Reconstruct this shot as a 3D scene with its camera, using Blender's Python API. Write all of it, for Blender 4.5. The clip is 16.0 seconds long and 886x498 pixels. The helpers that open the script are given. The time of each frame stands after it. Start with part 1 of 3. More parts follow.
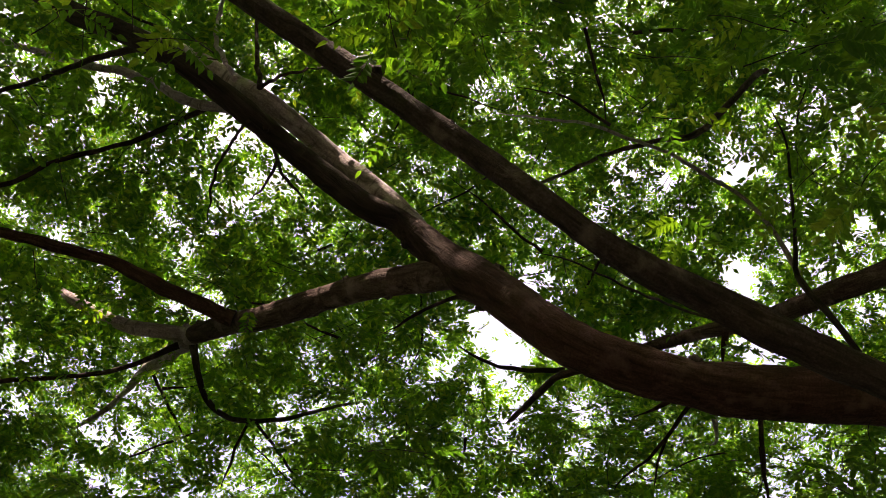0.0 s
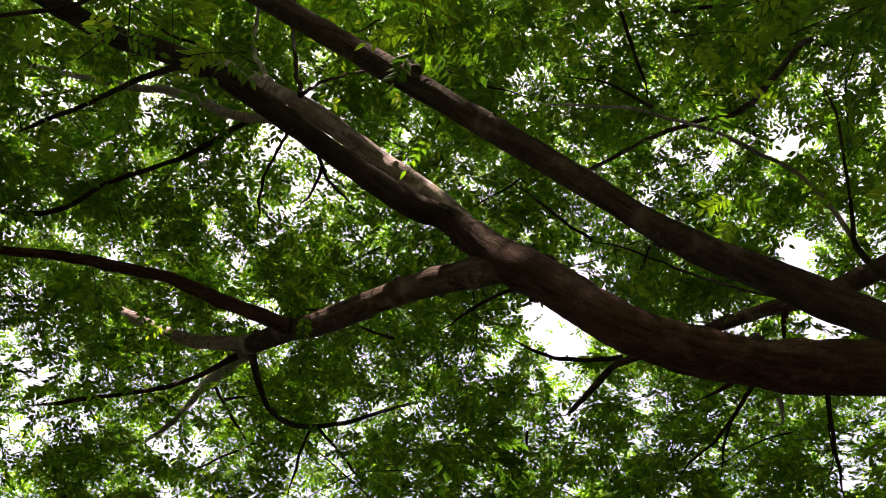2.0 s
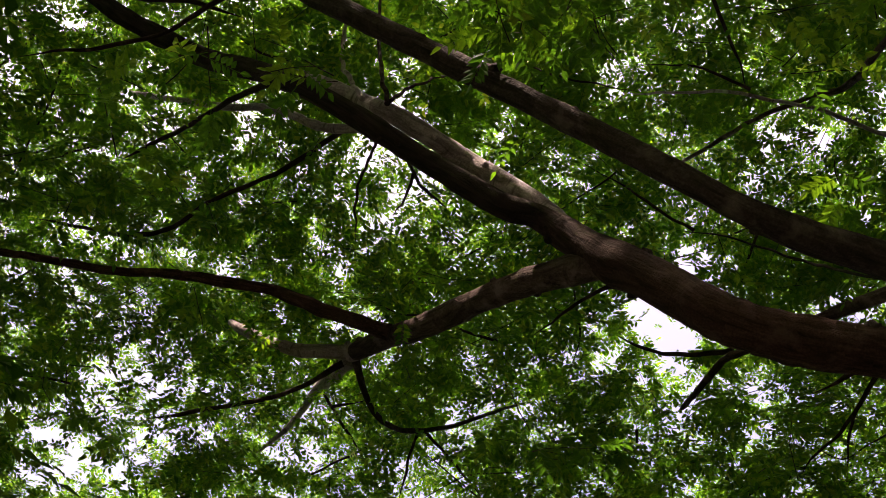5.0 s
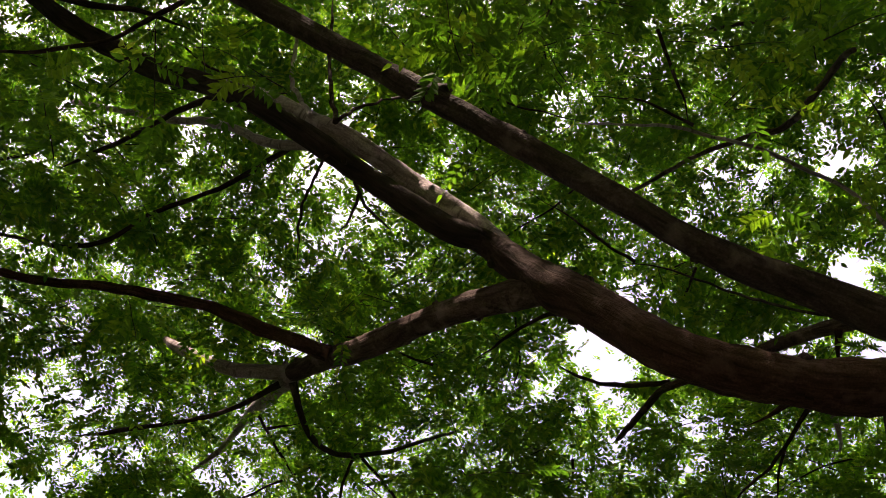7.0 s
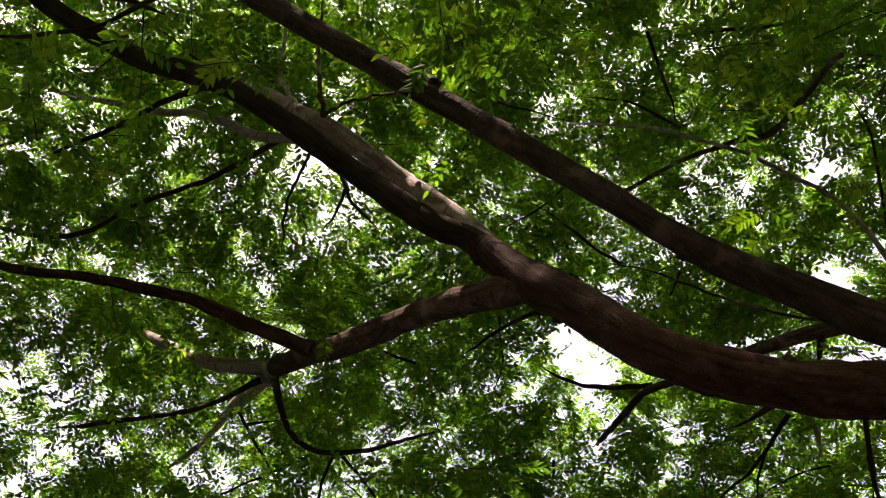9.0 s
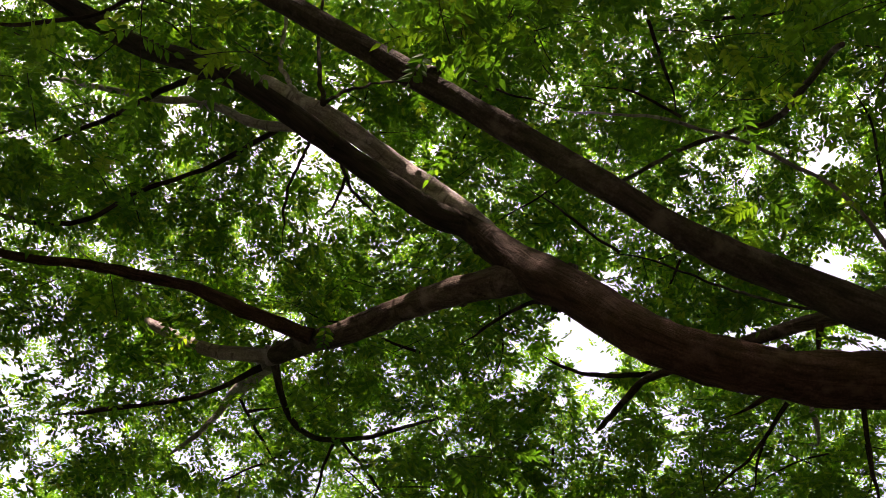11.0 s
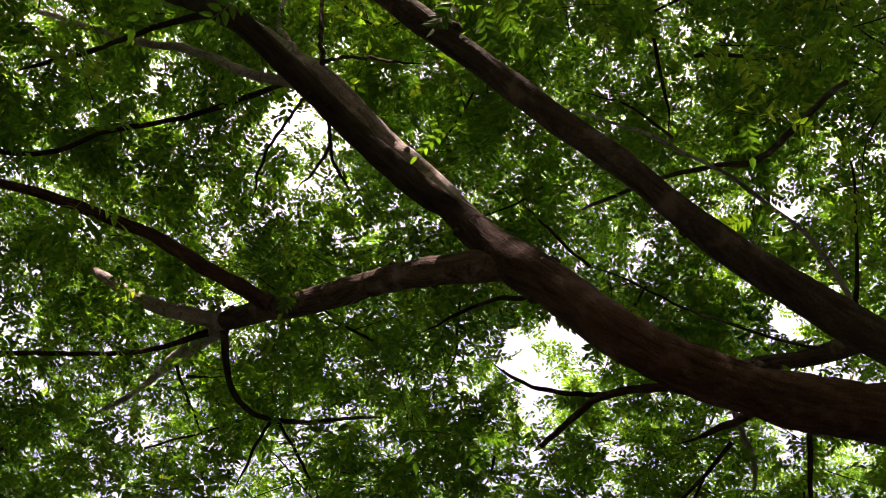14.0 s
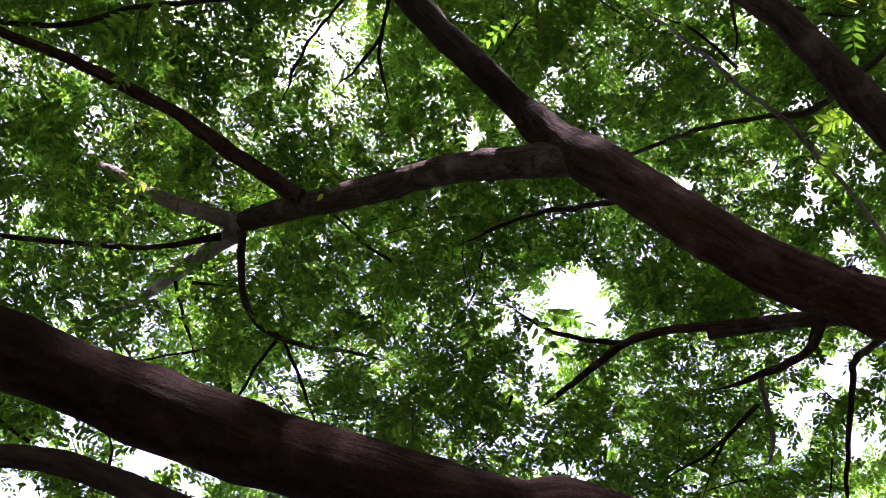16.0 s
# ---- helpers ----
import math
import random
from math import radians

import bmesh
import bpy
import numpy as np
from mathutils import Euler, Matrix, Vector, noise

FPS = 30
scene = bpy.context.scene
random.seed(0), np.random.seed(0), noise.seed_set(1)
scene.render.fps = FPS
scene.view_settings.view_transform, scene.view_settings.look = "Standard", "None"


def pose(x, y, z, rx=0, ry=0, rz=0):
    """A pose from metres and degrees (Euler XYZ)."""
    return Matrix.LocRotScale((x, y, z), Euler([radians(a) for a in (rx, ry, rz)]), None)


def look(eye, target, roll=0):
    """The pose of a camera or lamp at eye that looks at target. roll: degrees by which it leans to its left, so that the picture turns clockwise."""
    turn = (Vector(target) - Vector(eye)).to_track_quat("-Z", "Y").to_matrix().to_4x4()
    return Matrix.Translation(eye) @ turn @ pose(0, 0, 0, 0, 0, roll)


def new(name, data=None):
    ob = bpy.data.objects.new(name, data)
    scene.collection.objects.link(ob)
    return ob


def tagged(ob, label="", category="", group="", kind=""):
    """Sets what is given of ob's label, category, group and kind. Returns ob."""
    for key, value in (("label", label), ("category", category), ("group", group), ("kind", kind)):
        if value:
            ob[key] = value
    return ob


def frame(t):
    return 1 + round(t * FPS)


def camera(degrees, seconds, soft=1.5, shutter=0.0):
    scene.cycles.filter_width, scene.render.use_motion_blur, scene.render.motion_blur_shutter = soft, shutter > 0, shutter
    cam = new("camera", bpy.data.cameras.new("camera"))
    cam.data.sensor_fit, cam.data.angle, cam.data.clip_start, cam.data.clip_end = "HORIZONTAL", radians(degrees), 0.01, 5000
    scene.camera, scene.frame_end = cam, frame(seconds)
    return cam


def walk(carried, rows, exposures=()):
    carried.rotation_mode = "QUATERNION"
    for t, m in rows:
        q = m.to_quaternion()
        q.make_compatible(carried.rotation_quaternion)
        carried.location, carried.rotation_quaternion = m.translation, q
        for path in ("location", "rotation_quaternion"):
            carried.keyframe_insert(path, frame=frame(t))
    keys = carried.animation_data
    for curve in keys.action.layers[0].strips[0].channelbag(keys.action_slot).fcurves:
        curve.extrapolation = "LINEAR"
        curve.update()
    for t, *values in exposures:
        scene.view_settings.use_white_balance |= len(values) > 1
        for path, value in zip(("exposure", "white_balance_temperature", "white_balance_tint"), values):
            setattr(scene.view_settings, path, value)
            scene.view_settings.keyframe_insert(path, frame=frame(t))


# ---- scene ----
cam = camera(53.0, 16.0, soft=0.8)
PATH = [
    (0, (-0.013, -0.039, 1.688), (-0.186, 1.595, 3.705), 5.5),
    (0.5, (-0.020, -0.032, 1.691), (-0.218, 1.603, 3.702), 4.7),
    (1, (-0.021, -0.044, 1.686), (-0.259, 1.593, 3.692), 5.1),
    (1.5, (-0.020, -0.036, 1.686), (-0.296, 1.598, 3.689), 5.1),
    (2, (-0.025, -0.032, 1.681), (-0.335, 1.595, 3.685), 5.4),
    (2.5, (-0.030, -0.027, 1.669), (-0.374, 1.594, 3.672), 5.8),
    (3, (-0.032, -0.025, 1.658), (-0.445, 1.593, 3.653), 6.0),
    (3.5, (-0.040, -0.040, 1.642), (-0.534, 1.564, 3.627), 6.2),
    (5.8, (0.066, 0.005, 1.734), (-0.578, 1.533, 3.736), 12.0),
    (6, (0.053, 0.003, 1.720), (-0.550, 1.521, 3.742), 12.0),
    (6.5, (0.043, 0.016, 1.703), (-0.465, 1.561, 3.731), 9.9),
    (7, (0.027, 0.029, 1.699), (-0.423, 1.565, 3.748), 8.7),
    (7.5, (0.013, 0.030, 1.688), (-0.411, 1.554, 3.753), 8.7),
    (8, (0.025, 0.052, 1.701), (-0.398, 1.573, 3.767), 8.7),
    (8.5, (0.027, 0.074, 1.698), (-0.385, 1.594, 3.767), 9.1),
    (9, (0.017, 0.066, 1.687), (-0.387, 1.598, 3.749), 8.7),
    (11.5, (0.030, 0.047, 1.692), (-0.381, 1.611, 3.728), 8.9),
    (12, (0.018, 0.035, 1.696), (-0.373, 1.595, 3.738), 9.0),
    (12.5, (0.022, 0.064, 1.692), (-0.358, 1.617, 3.742), 9.5),
    (13, (-0.008, 0.096, 1.673), (-0.351, 1.650, 3.729), 10.7),
    (13.5, (-0.122, 0.165, 1.657), (-0.372, 1.700, 3.741), 11.1),
    (14, (-0.146, 0.293, 1.603), (-0.386, 1.784, 3.718), 12.8),
    (14.5, (-0.170, 0.410, 1.566), (-0.398, 1.880, 3.700), 12.5),
    (15, (-0.118, 0.550, 1.565), (-0.467, 1.986, 3.703), 15.8),
    (15.5, (-0.166, 0.662, 1.540), (-0.581, 2.081, 3.679), 20.8),
    (16, (-0.471, 0.910, 1.475), (-0.606, 2.340, 3.641), 15.1),
]
walk(cam, [(t, look(eye, target, roll)) for t, eye, target, roll in PATH], [(0, 2.8, 7500, 34), (2, 2.8, 7500, 34), (3.5, 2.55, 7400, 35), (6, 2.42, 7300, 35), (7, 2.55, 7400, 35), (9, 2.7, 7500, 34), (12.5, 2.7, 7300, 37), (13.5, 2.62, 7400, 38), (14.5, 2.86, 7200, 47), (15, 3.16, 6100, 55), (16, 3.28, 5900, 57)])

# ---- daylight ----
SUN = Vector((-0.12, -0.42, 0.9)).normalized()
world = bpy.data.worlds.new("sky")
scene.world = world
world.use_nodes = True
wn = world.node_tree.nodes
sky = wn.new("ShaderNodeTexSky")
sky.sky_type, sky.sun_disc = "NISHITA", False
sky.sun_elevation = math.asin(SUN.z)
sky.sun_rotation = math.atan2(SUN.x, SUN.y)
sky.air_density, sky.dust_density, sky.ozone_density = 0.5, 10.0, 0.4
world.node_tree.links.new(sky.outputs[0], wn["Background"].inputs[0])
wn["Background"].inputs[1].default_value = 0.15
sun = new("sun", bpy.data.lights.new("sun", "SUN"))
sun.data.energy, sun.data.angle, sun.data.color = 2.2, radians(0.8), (1.0, 0.9, 0.76)
sun.matrix_world = look(SUN * 30, (0, 0, 0))


# ---- materials ----
def material(name, rough=0.85):
    mat = bpy.data.materials.new(name)
    mat.use_nodes = True
    nt = mat.node_tree
    b = nt.nodes["Principled BSDF"]
    b.inputs["Roughness"].default_value = rough
    return mat, nt, b


def node(nt, kind, inputs=None, **props):
    n = nt.nodes.new(kind)
    for key, value in props.items():
        if key == "noise_dimensions":
            n.noise_dimensions = value
        elif key == "operation":
            n.operation = value
        elif key == "data_type":
            n.data_type = value
        elif key == "blend_type":
            n.blend_type = value
        elif key == "feature":
            n.feature = value
    for key, value in (inputs or {}).items():
        if isinstance(value, bpy.types.NodeSocket):
            nt.links.new(value, n.inputs[key])
        else:
            n.inputs[key].default_value = value
    return n


def ramp(nt, fac, stops):
    n = nt.nodes.new("ShaderNodeValToRGB")
    nt.links.new(fac, n.inputs[0])
    el = n.color_ramp.elements
    while len(el) < len(stops):
        el.new(0.5)
    for e, (at, col) in zip(el, stops):
        e.position, e.color = at, (*col, 1)
    return n.outputs[0]


def mix(nt, fac, a, b, blend="MIX"):
    n = nt.nodes.new("ShaderNodeMix")
    n.data_type, n.blend_type = "RGBA", blend
    for key, value in ((0, fac), (6, a), (7, b)):
        if isinstance(value, bpy.types.NodeSocket):
            nt.links.new(value, n.inputs[key])
        else:
            n.inputs[key].default_value = value if key == 0 else (*value, 1)
    return n.outputs[2]


def bark(name, deep, plain, pale, lichen, rough, scars, young=None):
    """Bark: long furrows along the limb, blotches, pale scaly patches; greyer on the younger wood further out."""
    mat, nt, b = material(name, rough)
    b.inputs["Specular IOR Level"].default_value = 0.05
    uv = node(nt, "ShaderNodeTexCoord").outputs["UV"]
    ob = node(nt, "ShaderNodeTexCoord").outputs["Object"]
    long = node(nt, "ShaderNodeMapping", {"Vector": uv, "Scale": (40, 6, 1)}).outputs[0]
    ring = node(nt, "ShaderNodeMapping", {"Vector": uv, "Scale": (9, 60, 1)}).outputs[0]
    furrow = node(nt, "ShaderNodeTexNoise", {"Vector": long, "Scale": 1.0, "Detail": 6.0, "Roughness": 0.65, "Distortion": 0.6}).outputs[0]
    rings = node(nt, "ShaderNodeTexNoise", {"Vector": ring, "Scale": 1.0, "Detail": 3.0}).outputs[0]
    blotch = node(nt, "ShaderNodeTexNoise", {"Vector": ob, "Scale": 7.0, "Detail": 5.0, "Roughness": 0.6}).outputs[0]
    grain = node(nt, "ShaderNodeTexNoise", {"Vector": ob, "Scale": 120.0, "Detail": 4.0}).outputs[0]
    col = ramp(nt, furrow, [(0.3, deep), (0.52, plain), (0.75, pale)])
    col = mix(nt, ramp(nt, grain, [(0.35, (0.55, 0.55, 0.55)), (0.7, (0, 0, 0))]), col, deep)
    patch = ramp(nt, blotch, [(0.55, (0, 0, 0)), (0.68, (0.8, 0.8, 0.8))])
    col = mix(nt, patch, col, lichen)
    if young:
        out = node(nt, "ShaderNodeSeparateXYZ", {"Vector": uv}).outputs[1]
        far = node(nt, "ShaderNodeMapRange", {"Value": out, "From Min": young[0], "From Max": young[1]}).outputs[0]
        grey = ramp(nt, furrow, [(0.3, tuple(0.4 * c for c in young[2])), (0.52, young[2]), (0.75, tuple(1.7 * c for c in young[2]))])
        col = mix(nt, far, col, grey)
    if scars:
        across = node(nt, "ShaderNodeMapping", {"Vector": uv, "Scale": (2.5, 26, 1)}).outputs[0]
        lines = node(nt, "ShaderNodeTexNoise", {"Vector": across, "Scale": 1.0, "Detail": 2.0, "Distortion": 0.3}).outputs[0]
        col = mix(nt, ramp(nt, lines, [(0.6, (0, 0, 0)), (0.66, (scars, scars, scars)), (0.7, (0, 0, 0))]), col, deep)
    nt.links.new(col, b.inputs["Base Color"])
    h1 = node(nt, "ShaderNodeMath", {0: furrow, 1: 1.6}, operation="MULTIPLY").outputs[0]
    h2 = node(nt, "ShaderNodeMath", {0: rings, 1: h1}, operation="ADD").outputs[0]
    h3 = node(nt, "ShaderNodeMath", {0: grain, 1: 0.5}, operation="MULTIPLY").outputs[0]
    h4 = node(nt, "ShaderNodeMath", {0: h2, 1: h3}, operation="ADD").outputs[0]
    bump = node(nt, "ShaderNodeBump", {"Height": h4, "Strength": 0.8, "Distance": 0.007})
    nt.links.new(bump.outputs[0], b.inputs["Normal"])
    return mat


brown_bark = bark("brown_bark", (0.017, 0.0105, 0.0075), (0.068, 0.041, 0.030), (0.138, 0.085, 0.062), (0.110, 0.075, 0.060), 0.8, 0.0, (2.6, 4.0, (0.035, 0.029, 0.024)))
# red-brown bark with the low limb's deep shade put into its colour
shaded_bark = bark("shaded_bark", (0.0045, 0.0028, 0.0018), (0.0165, 0.0103, 0.0068), (0.034, 0.022, 0.015), (0.036, 0.025, 0.018), 0.9, 0.0)
dull_bark = bark("dull_bark", (0.016, 0.0135, 0.010), (0.049, 0.042, 0.033), (0.098, 0.086, 0.069), (0.108, 0.096, 0.076), 0.75, 0.0)
ruddy_bark = bark("ruddy_bark", (0.026, 0.018, 0.014), (0.094, 0.074, 0.061), (0.170, 0.138, 0.118), (0.190, 0.160, 0.140), 0.8, 0.4)
# grey scarred bark, made paler to carry sunlight in its colour
sunlit_grey_bark = bark("sunlit_grey_bark", (0.085, 0.072, 0.065), (0.360, 0.320, 0.302), (0.480, 0.450, 0.430), (0.520, 0.490, 0.475), 0.75, 0.8)
dark_bark = bark("dark_bark", (0.016, 0.011, 0.009), (0.048, 0.036, 0.030), (0.090, 0.070, 0.058), (0.090, 0.072, 0.060), 0.8, 0.0)


def leaf_material(name, per_object):
    """Thin leaf: glossy green above, and light that comes through from behind."""
    mat, nt, b = material(name, 0.5)
    b.inputs["Specular IOR Level"].default_value = 0.1
    if per_object:
        rnd = node(nt, "ShaderNodeObjectInfo").outputs["Random"]
    else:
        rnd = node(nt, "ShaderNodeNewGeometry").outputs["Random Per Island"]
    ob = node(nt, "ShaderNodeTexCoord").outputs["Object"]
    tint = node(nt, "ShaderNodeTexNoise", {"Vector": ob, "Scale": 1.3, "Detail": 3.0}).outputs[0]
    vein = node(nt, "ShaderNodeTexNoise", {"Vector": ob, "Scale": 90.0, "Detail": 3.0}).outputs[0]
    base = ramp(nt, rnd, [(0.0, (0.028, 0.086, 0.012)), (0.5, (0.058, 0.163, 0.016)), (0.85, (0.138, 0.25, 0.02)), (1.0, (0.22, 0.29, 0.034))])
    base = mix(nt, ramp(nt, tint, [(0.4, (0, 0, 0)), (0.65, (0.6, 0.6, 0.6))]), base, (0.092, 0.212, 0.016))
    base = mix(nt, ramp(nt, vein, [(0.4, (0, 0, 0)), (0.7, (0.4, 0.4, 0.4))]), base, (0.018, 0.070, 0.010))
    nt.links.new(base, b.inputs["Base Color"])
    glow = mix(nt, 1.0, base, (1.95, 2.2, 0.85), "MULTIPLY")
    thin = node(nt, "ShaderNodeBsdfTranslucent", {"Color": glow})
    both = node(nt, "ShaderNodeMixShader", {0: 0.45, 1: b.outputs[0], 2: thin.outputs[0]})
    nt.links.new(both.outputs[0], nt.nodes["Material Output"].inputs[0])
    return mat


leaf_green = leaf_material("leaf_green", False)
near_green = leaf_material("near_green", True)

soil, nt, b = material("soil", 0.95)
ob = node(nt, "ShaderNodeTexCoord").outputs["Object"]
n1 = node(nt, "ShaderNodeTexNoise", {"Vector": ob, "Scale": 0.8, "Detail": 8.0}).outputs[0]
n2 = node(nt, "ShaderNodeTexNoise", {"Vector": ob, "Scale": 40.0, "Detail": 6.0}).outputs[0]
col = ramp(nt, n1, [(0.35, (0.04, 0.055, 0.02)), (0.55, (0.075, 0.066, 0.04)), (0.7, (0.11, 0.09, 0.06))])
col = mix(nt, 0.5, col, ramp(nt, n2, [(0.3, (0.03, 0.03, 0.016)), (0.7, (0.11, 0.095, 0.06))]))
nt.links.new(col, b.inputs["Base Color"])
nt.links.new(node(nt, "ShaderNodeBump", {"Height": n2, "Strength": 0.6, "Distance": 0.03}).outputs[0], b.inputs["Normal"])


# ---- ground ----
def ground():
    bm = bmesh.new()
    bmesh.ops.create_circle(bm, cap_ends=True, segments=96, radius=900)
    me = bpy.data.meshes.new("ground")
    bm.to_mesh(me)
    bm.free()
    me.materials.append(soil)
    tagged(new("ground", me), "bare brown soil with thin grass under the tree", "ground", kind="structure")


ground()


# ---- the tree's wood ----
tree = tagged(new("tree"), "broad deciduous tree with reddish-brown limbs and dense feathery green leaves", "tree")
tree.location = (2.92, 2.54, 0)


def spline(pts, step):
    """Points along a smooth curve through the given ones: place and radius."""
    p = np.array(pts, float)
    p = np.vstack([2 * p[0] - p[1], p, 2 * p[-1] - p[-2]])
    out = []
    for i in range(1, len(p) - 2):
        a, b, c, d = p[i - 1:i + 3]
        n = max(2, int(np.linalg.norm(c[:3] - b[:3]) / step))
        for t in np.arange(n) / n:
            out.append(0.5 * (2 * b + (c - a) * t + (2 * a - 5 * b + 4 * c - d) * t ** 2 + (3 * b - a - 3 * c + d) * t ** 3))
    out.append(p[-2])
    return np.array(out)


def tube(bm, pts, sides, step, rough, wander=0.0, flare=0.0, point=False):
    """A limb: a tapering tube along a curve, uneven, with swellings, closed at both ends."""
    c = spline(pts, step)
    seed = Vector(c[0][:3]) * 3.1
    uvl = bm.loops.layers.uv.verify()
    rings, along = [], 0.0
    side = None
    for i, q in enumerate(c):
        p = Vector(q[:3])
        r = q[3]
        ahead = Vector(c[min(i + 1, len(c) - 1)][:3]) - Vector(c[max(i - 1, 0)][:3])
        ahead.normalize()
        side = ahead.orthogonal().normalized() if side is None else (side - ahead * side.dot(ahead)).normalized()
        up = ahead.cross(side)
        if i:
            along += (p - Vector(c[i - 1][:3])).length
        if wander:
            p = p + (noise.noise_vector(p * 9 + seed)) * wander * min(1, i / 3)
        r *= 1 + flare * math.exp(-along / (r * 2.2))
        r *= 1 + 1.6 * rough * noise.noise(p * 7 + seed)
        if point:
            r *= min(1, 0.15 + (len(c) - 1 - i) * 0.12)
        ring = []
        for k in range(sides):
            a = 2 * math.pi * k / sides
            d = side * math.cos(a) + up * math.sin(a)
            v = p + d * r * (1 + rough * noise.noise((p + d * r) * 16) + 0.5 * rough * noise.noise((p + d * r) * 45))
            ring.append(bm.verts.new(v))
        rings.append((ring, along, r))
    for (ra, va, r1), (rb, vb, r2) in zip(rings, rings[1:]):
        for k in range(sides):
            n = (k + 1) % sides
            f = bm.faces.new((ra[k], ra[n], rb[n], rb[k]))
            f.smooth = True
            w = 2 * math.pi * r1 / sides
            for lp, uv in zip(f.loops, ((k * w, va), ((k + 1) * w, va), ((k + 1) * w, vb), (k * w, vb))):
                lp[uvl].uv = uv
    bm.faces.new(rings[0][0][::-1])
    bm.faces.new(rings[-1][0])


def part(name, bm, mat, parent, label="", kind=""):
    me = bpy.data.meshes.new(name)
    bm.to_mesh(me)
    bm.free()
    me.materials.append(mat)
    ob = new(name, me)
    ob.parent = parent
    ob.matrix_parent_inverse = parent.matrix_world.inverted() if parent.parent else Matrix.Translation(-parent.location)
    return tagged(ob, label, kind=kind)


WOOD = []
BEARERS = []


def bearer(at, reach):
    """The limb that a branch, twig or scar at this place grows from, or the tree itself."""
    best = min(BEARERS, key=lambda e: np.linalg.norm(e[1] - at, axis=1).min())
    return best[0] if np.linalg.norm(best[1] - at, axis=1).min() < reach else tree



def knot(x, y, z, r, mat):
    """A scar where a branch once stood: a low uneven swelling with a sunken eye."""
    bm = bmesh.new()
    bmesh.ops.create_icosphere(bm, subdivisions=3, radius=1)
    for v in bm.verts:
        d = v.co.copy()
        v.co = Vector((x, y, z)) + d * r * (0.8 + 0.35 * noise.noise(d * 2.2 + Vector((x, y, z)) * 9) + 0.12 * noise.noise(d * 7))
    uvl = bm.loops.layers.uv.verify()
    for f in bm.faces:
        f.smooth = True
        for lp in f.loops:
            lp[uvl].uv = (lp.vert.co.x, lp.vert.co.z)
    part("knot", bm, mat, bearer((x, y, z), 0.2), "rough swollen branch scar")


def wood(name, mat, pts):
    """A limb, branch or twig through the given places."""
    bm = bmesh.new()
    if name == "limb":
        tube(bm, pts, 24, 0.025, 0.07)
    elif name == "branch":
        tube(bm, pts, 12, 0.025, 0.1, wander=0.006, flare=0.15, point=pts[-1][3] < 0.017)
    else:
        tube(bm, pts, 8, 0.03, 0.12, wander=0.012, flare=0.1, point=True)
    label = {"brown_bark": "reddish-brown bark", "dull_bark": "dull grey-brown bark", "shaded_bark": "red-brown bark darkened for shade", "ruddy_bark": "reddish-brown bark with grey scales", "sunlit_grey_bark": "grey flaking bark, paled as if sunlit", "dark_bark": "thin dark bark"}[mat.name]
    WOOD.append((name, pts))
    line = spline(pts, 0.05)[:, :3]
    ob = part(name, bm, mat, tree if name == "limb" else bearer(line[0], 0.3), label)
    if ob.parent == tree:
        BEARERS.append((ob, line))
    return ob


wood_trunk = [(2.98, 2.54, -0.05, 0.3), (2.94, 2.54, 0.3, 0.24), (2.89, 2.55, 1.3, 0.215), (2.8, 2.55, 2.4, 0.205), (2.76, 2.56, 3.3, 0.18), (2.86, 2.54, 4.2, 0.12), (2.95, 2.54, 5.1, 0.09), (3.1, 2.54, 6.5, 0.06), (3.2, 2.6, 7.8, 0.025)]
bm = bmesh.new()
tube(bm, wood_trunk, 28, 0.05, 0.08)
part("trunk", bm, brown_bark, tree, "reddish-brown trunk with furrowed bark")

# -- wood begins
wood("limb", brown_bark, [(2.665, 2.574, 3.290, 0.1560), (2.080, 2.600, 3.810, 0.1300), (1.461, 2.593, 4.068, 0.1190), (1.075, 2.516, 4.007, 0.1060), (0.757, 2.483, 4.006, 0.0950), (0.449, 2.461, 4.089, 0.0930), (0.235, 2.414, 4.166, 0.0920), (0.016, 2.426, 4.402, 0.0930), (-0.152, 2.424, 4.551, 0.0940), (-0.303, 2.434, 4.717, 0.0800), (-0.488, 2.378, 4.870, 0.0600), (-0.627, 2.250, 4.819, 0.0570), (-0.942, 2.112, 5.010, 0.0540), (-1.148, 1.919, 5.045, 0.0529), (-1.267, 1.840, 5.093, 0.0491), (-1.450, 1.689, 5.117, 0.0497), (-1.763, 1.702, 5.383, 0.0510), (-2.078, 1.712, 5.607, 0.0524), (-2.358, 1.668, 5.810, 0.0535), (-2.744, 1.517, 6.039, 0.0504), (-3.137, 1.308, 6.330, 0.0443), (-3.764, 1.054, 6.848, 0.0360)])
wood("limb", dull_bark, [(2.574, 2.470, 3.095, 0.1105), (1.885, 2.275, 3.485, 0.0780), (1.153, 2.077, 3.695, 0.0590), (0.991, 2.017, 3.730, 0.0590), (0.812, 1.946, 3.772, 0.0610), (0.633, 1.870, 3.819, 0.0560), (0.440, 1.748, 3.800, 0.0490), (0.260, 1.629, 3.814, 0.0440), (0.090, 1.543, 3.901, 0.0410), (-0.072, 1.524, 4.069, 0.0410), (-0.274, 1.447, 4.197, 0.0410), (-0.460, 1.381, 4.317, 0.0420), (-0.654, 1.310, 4.441, 0.0420), (-0.885, 1.219, 4.578, 0.0420), (-1.230, 1.098, 4.812, 0.0420), (-1.740, 0.926, 5.157, 0.0410)])
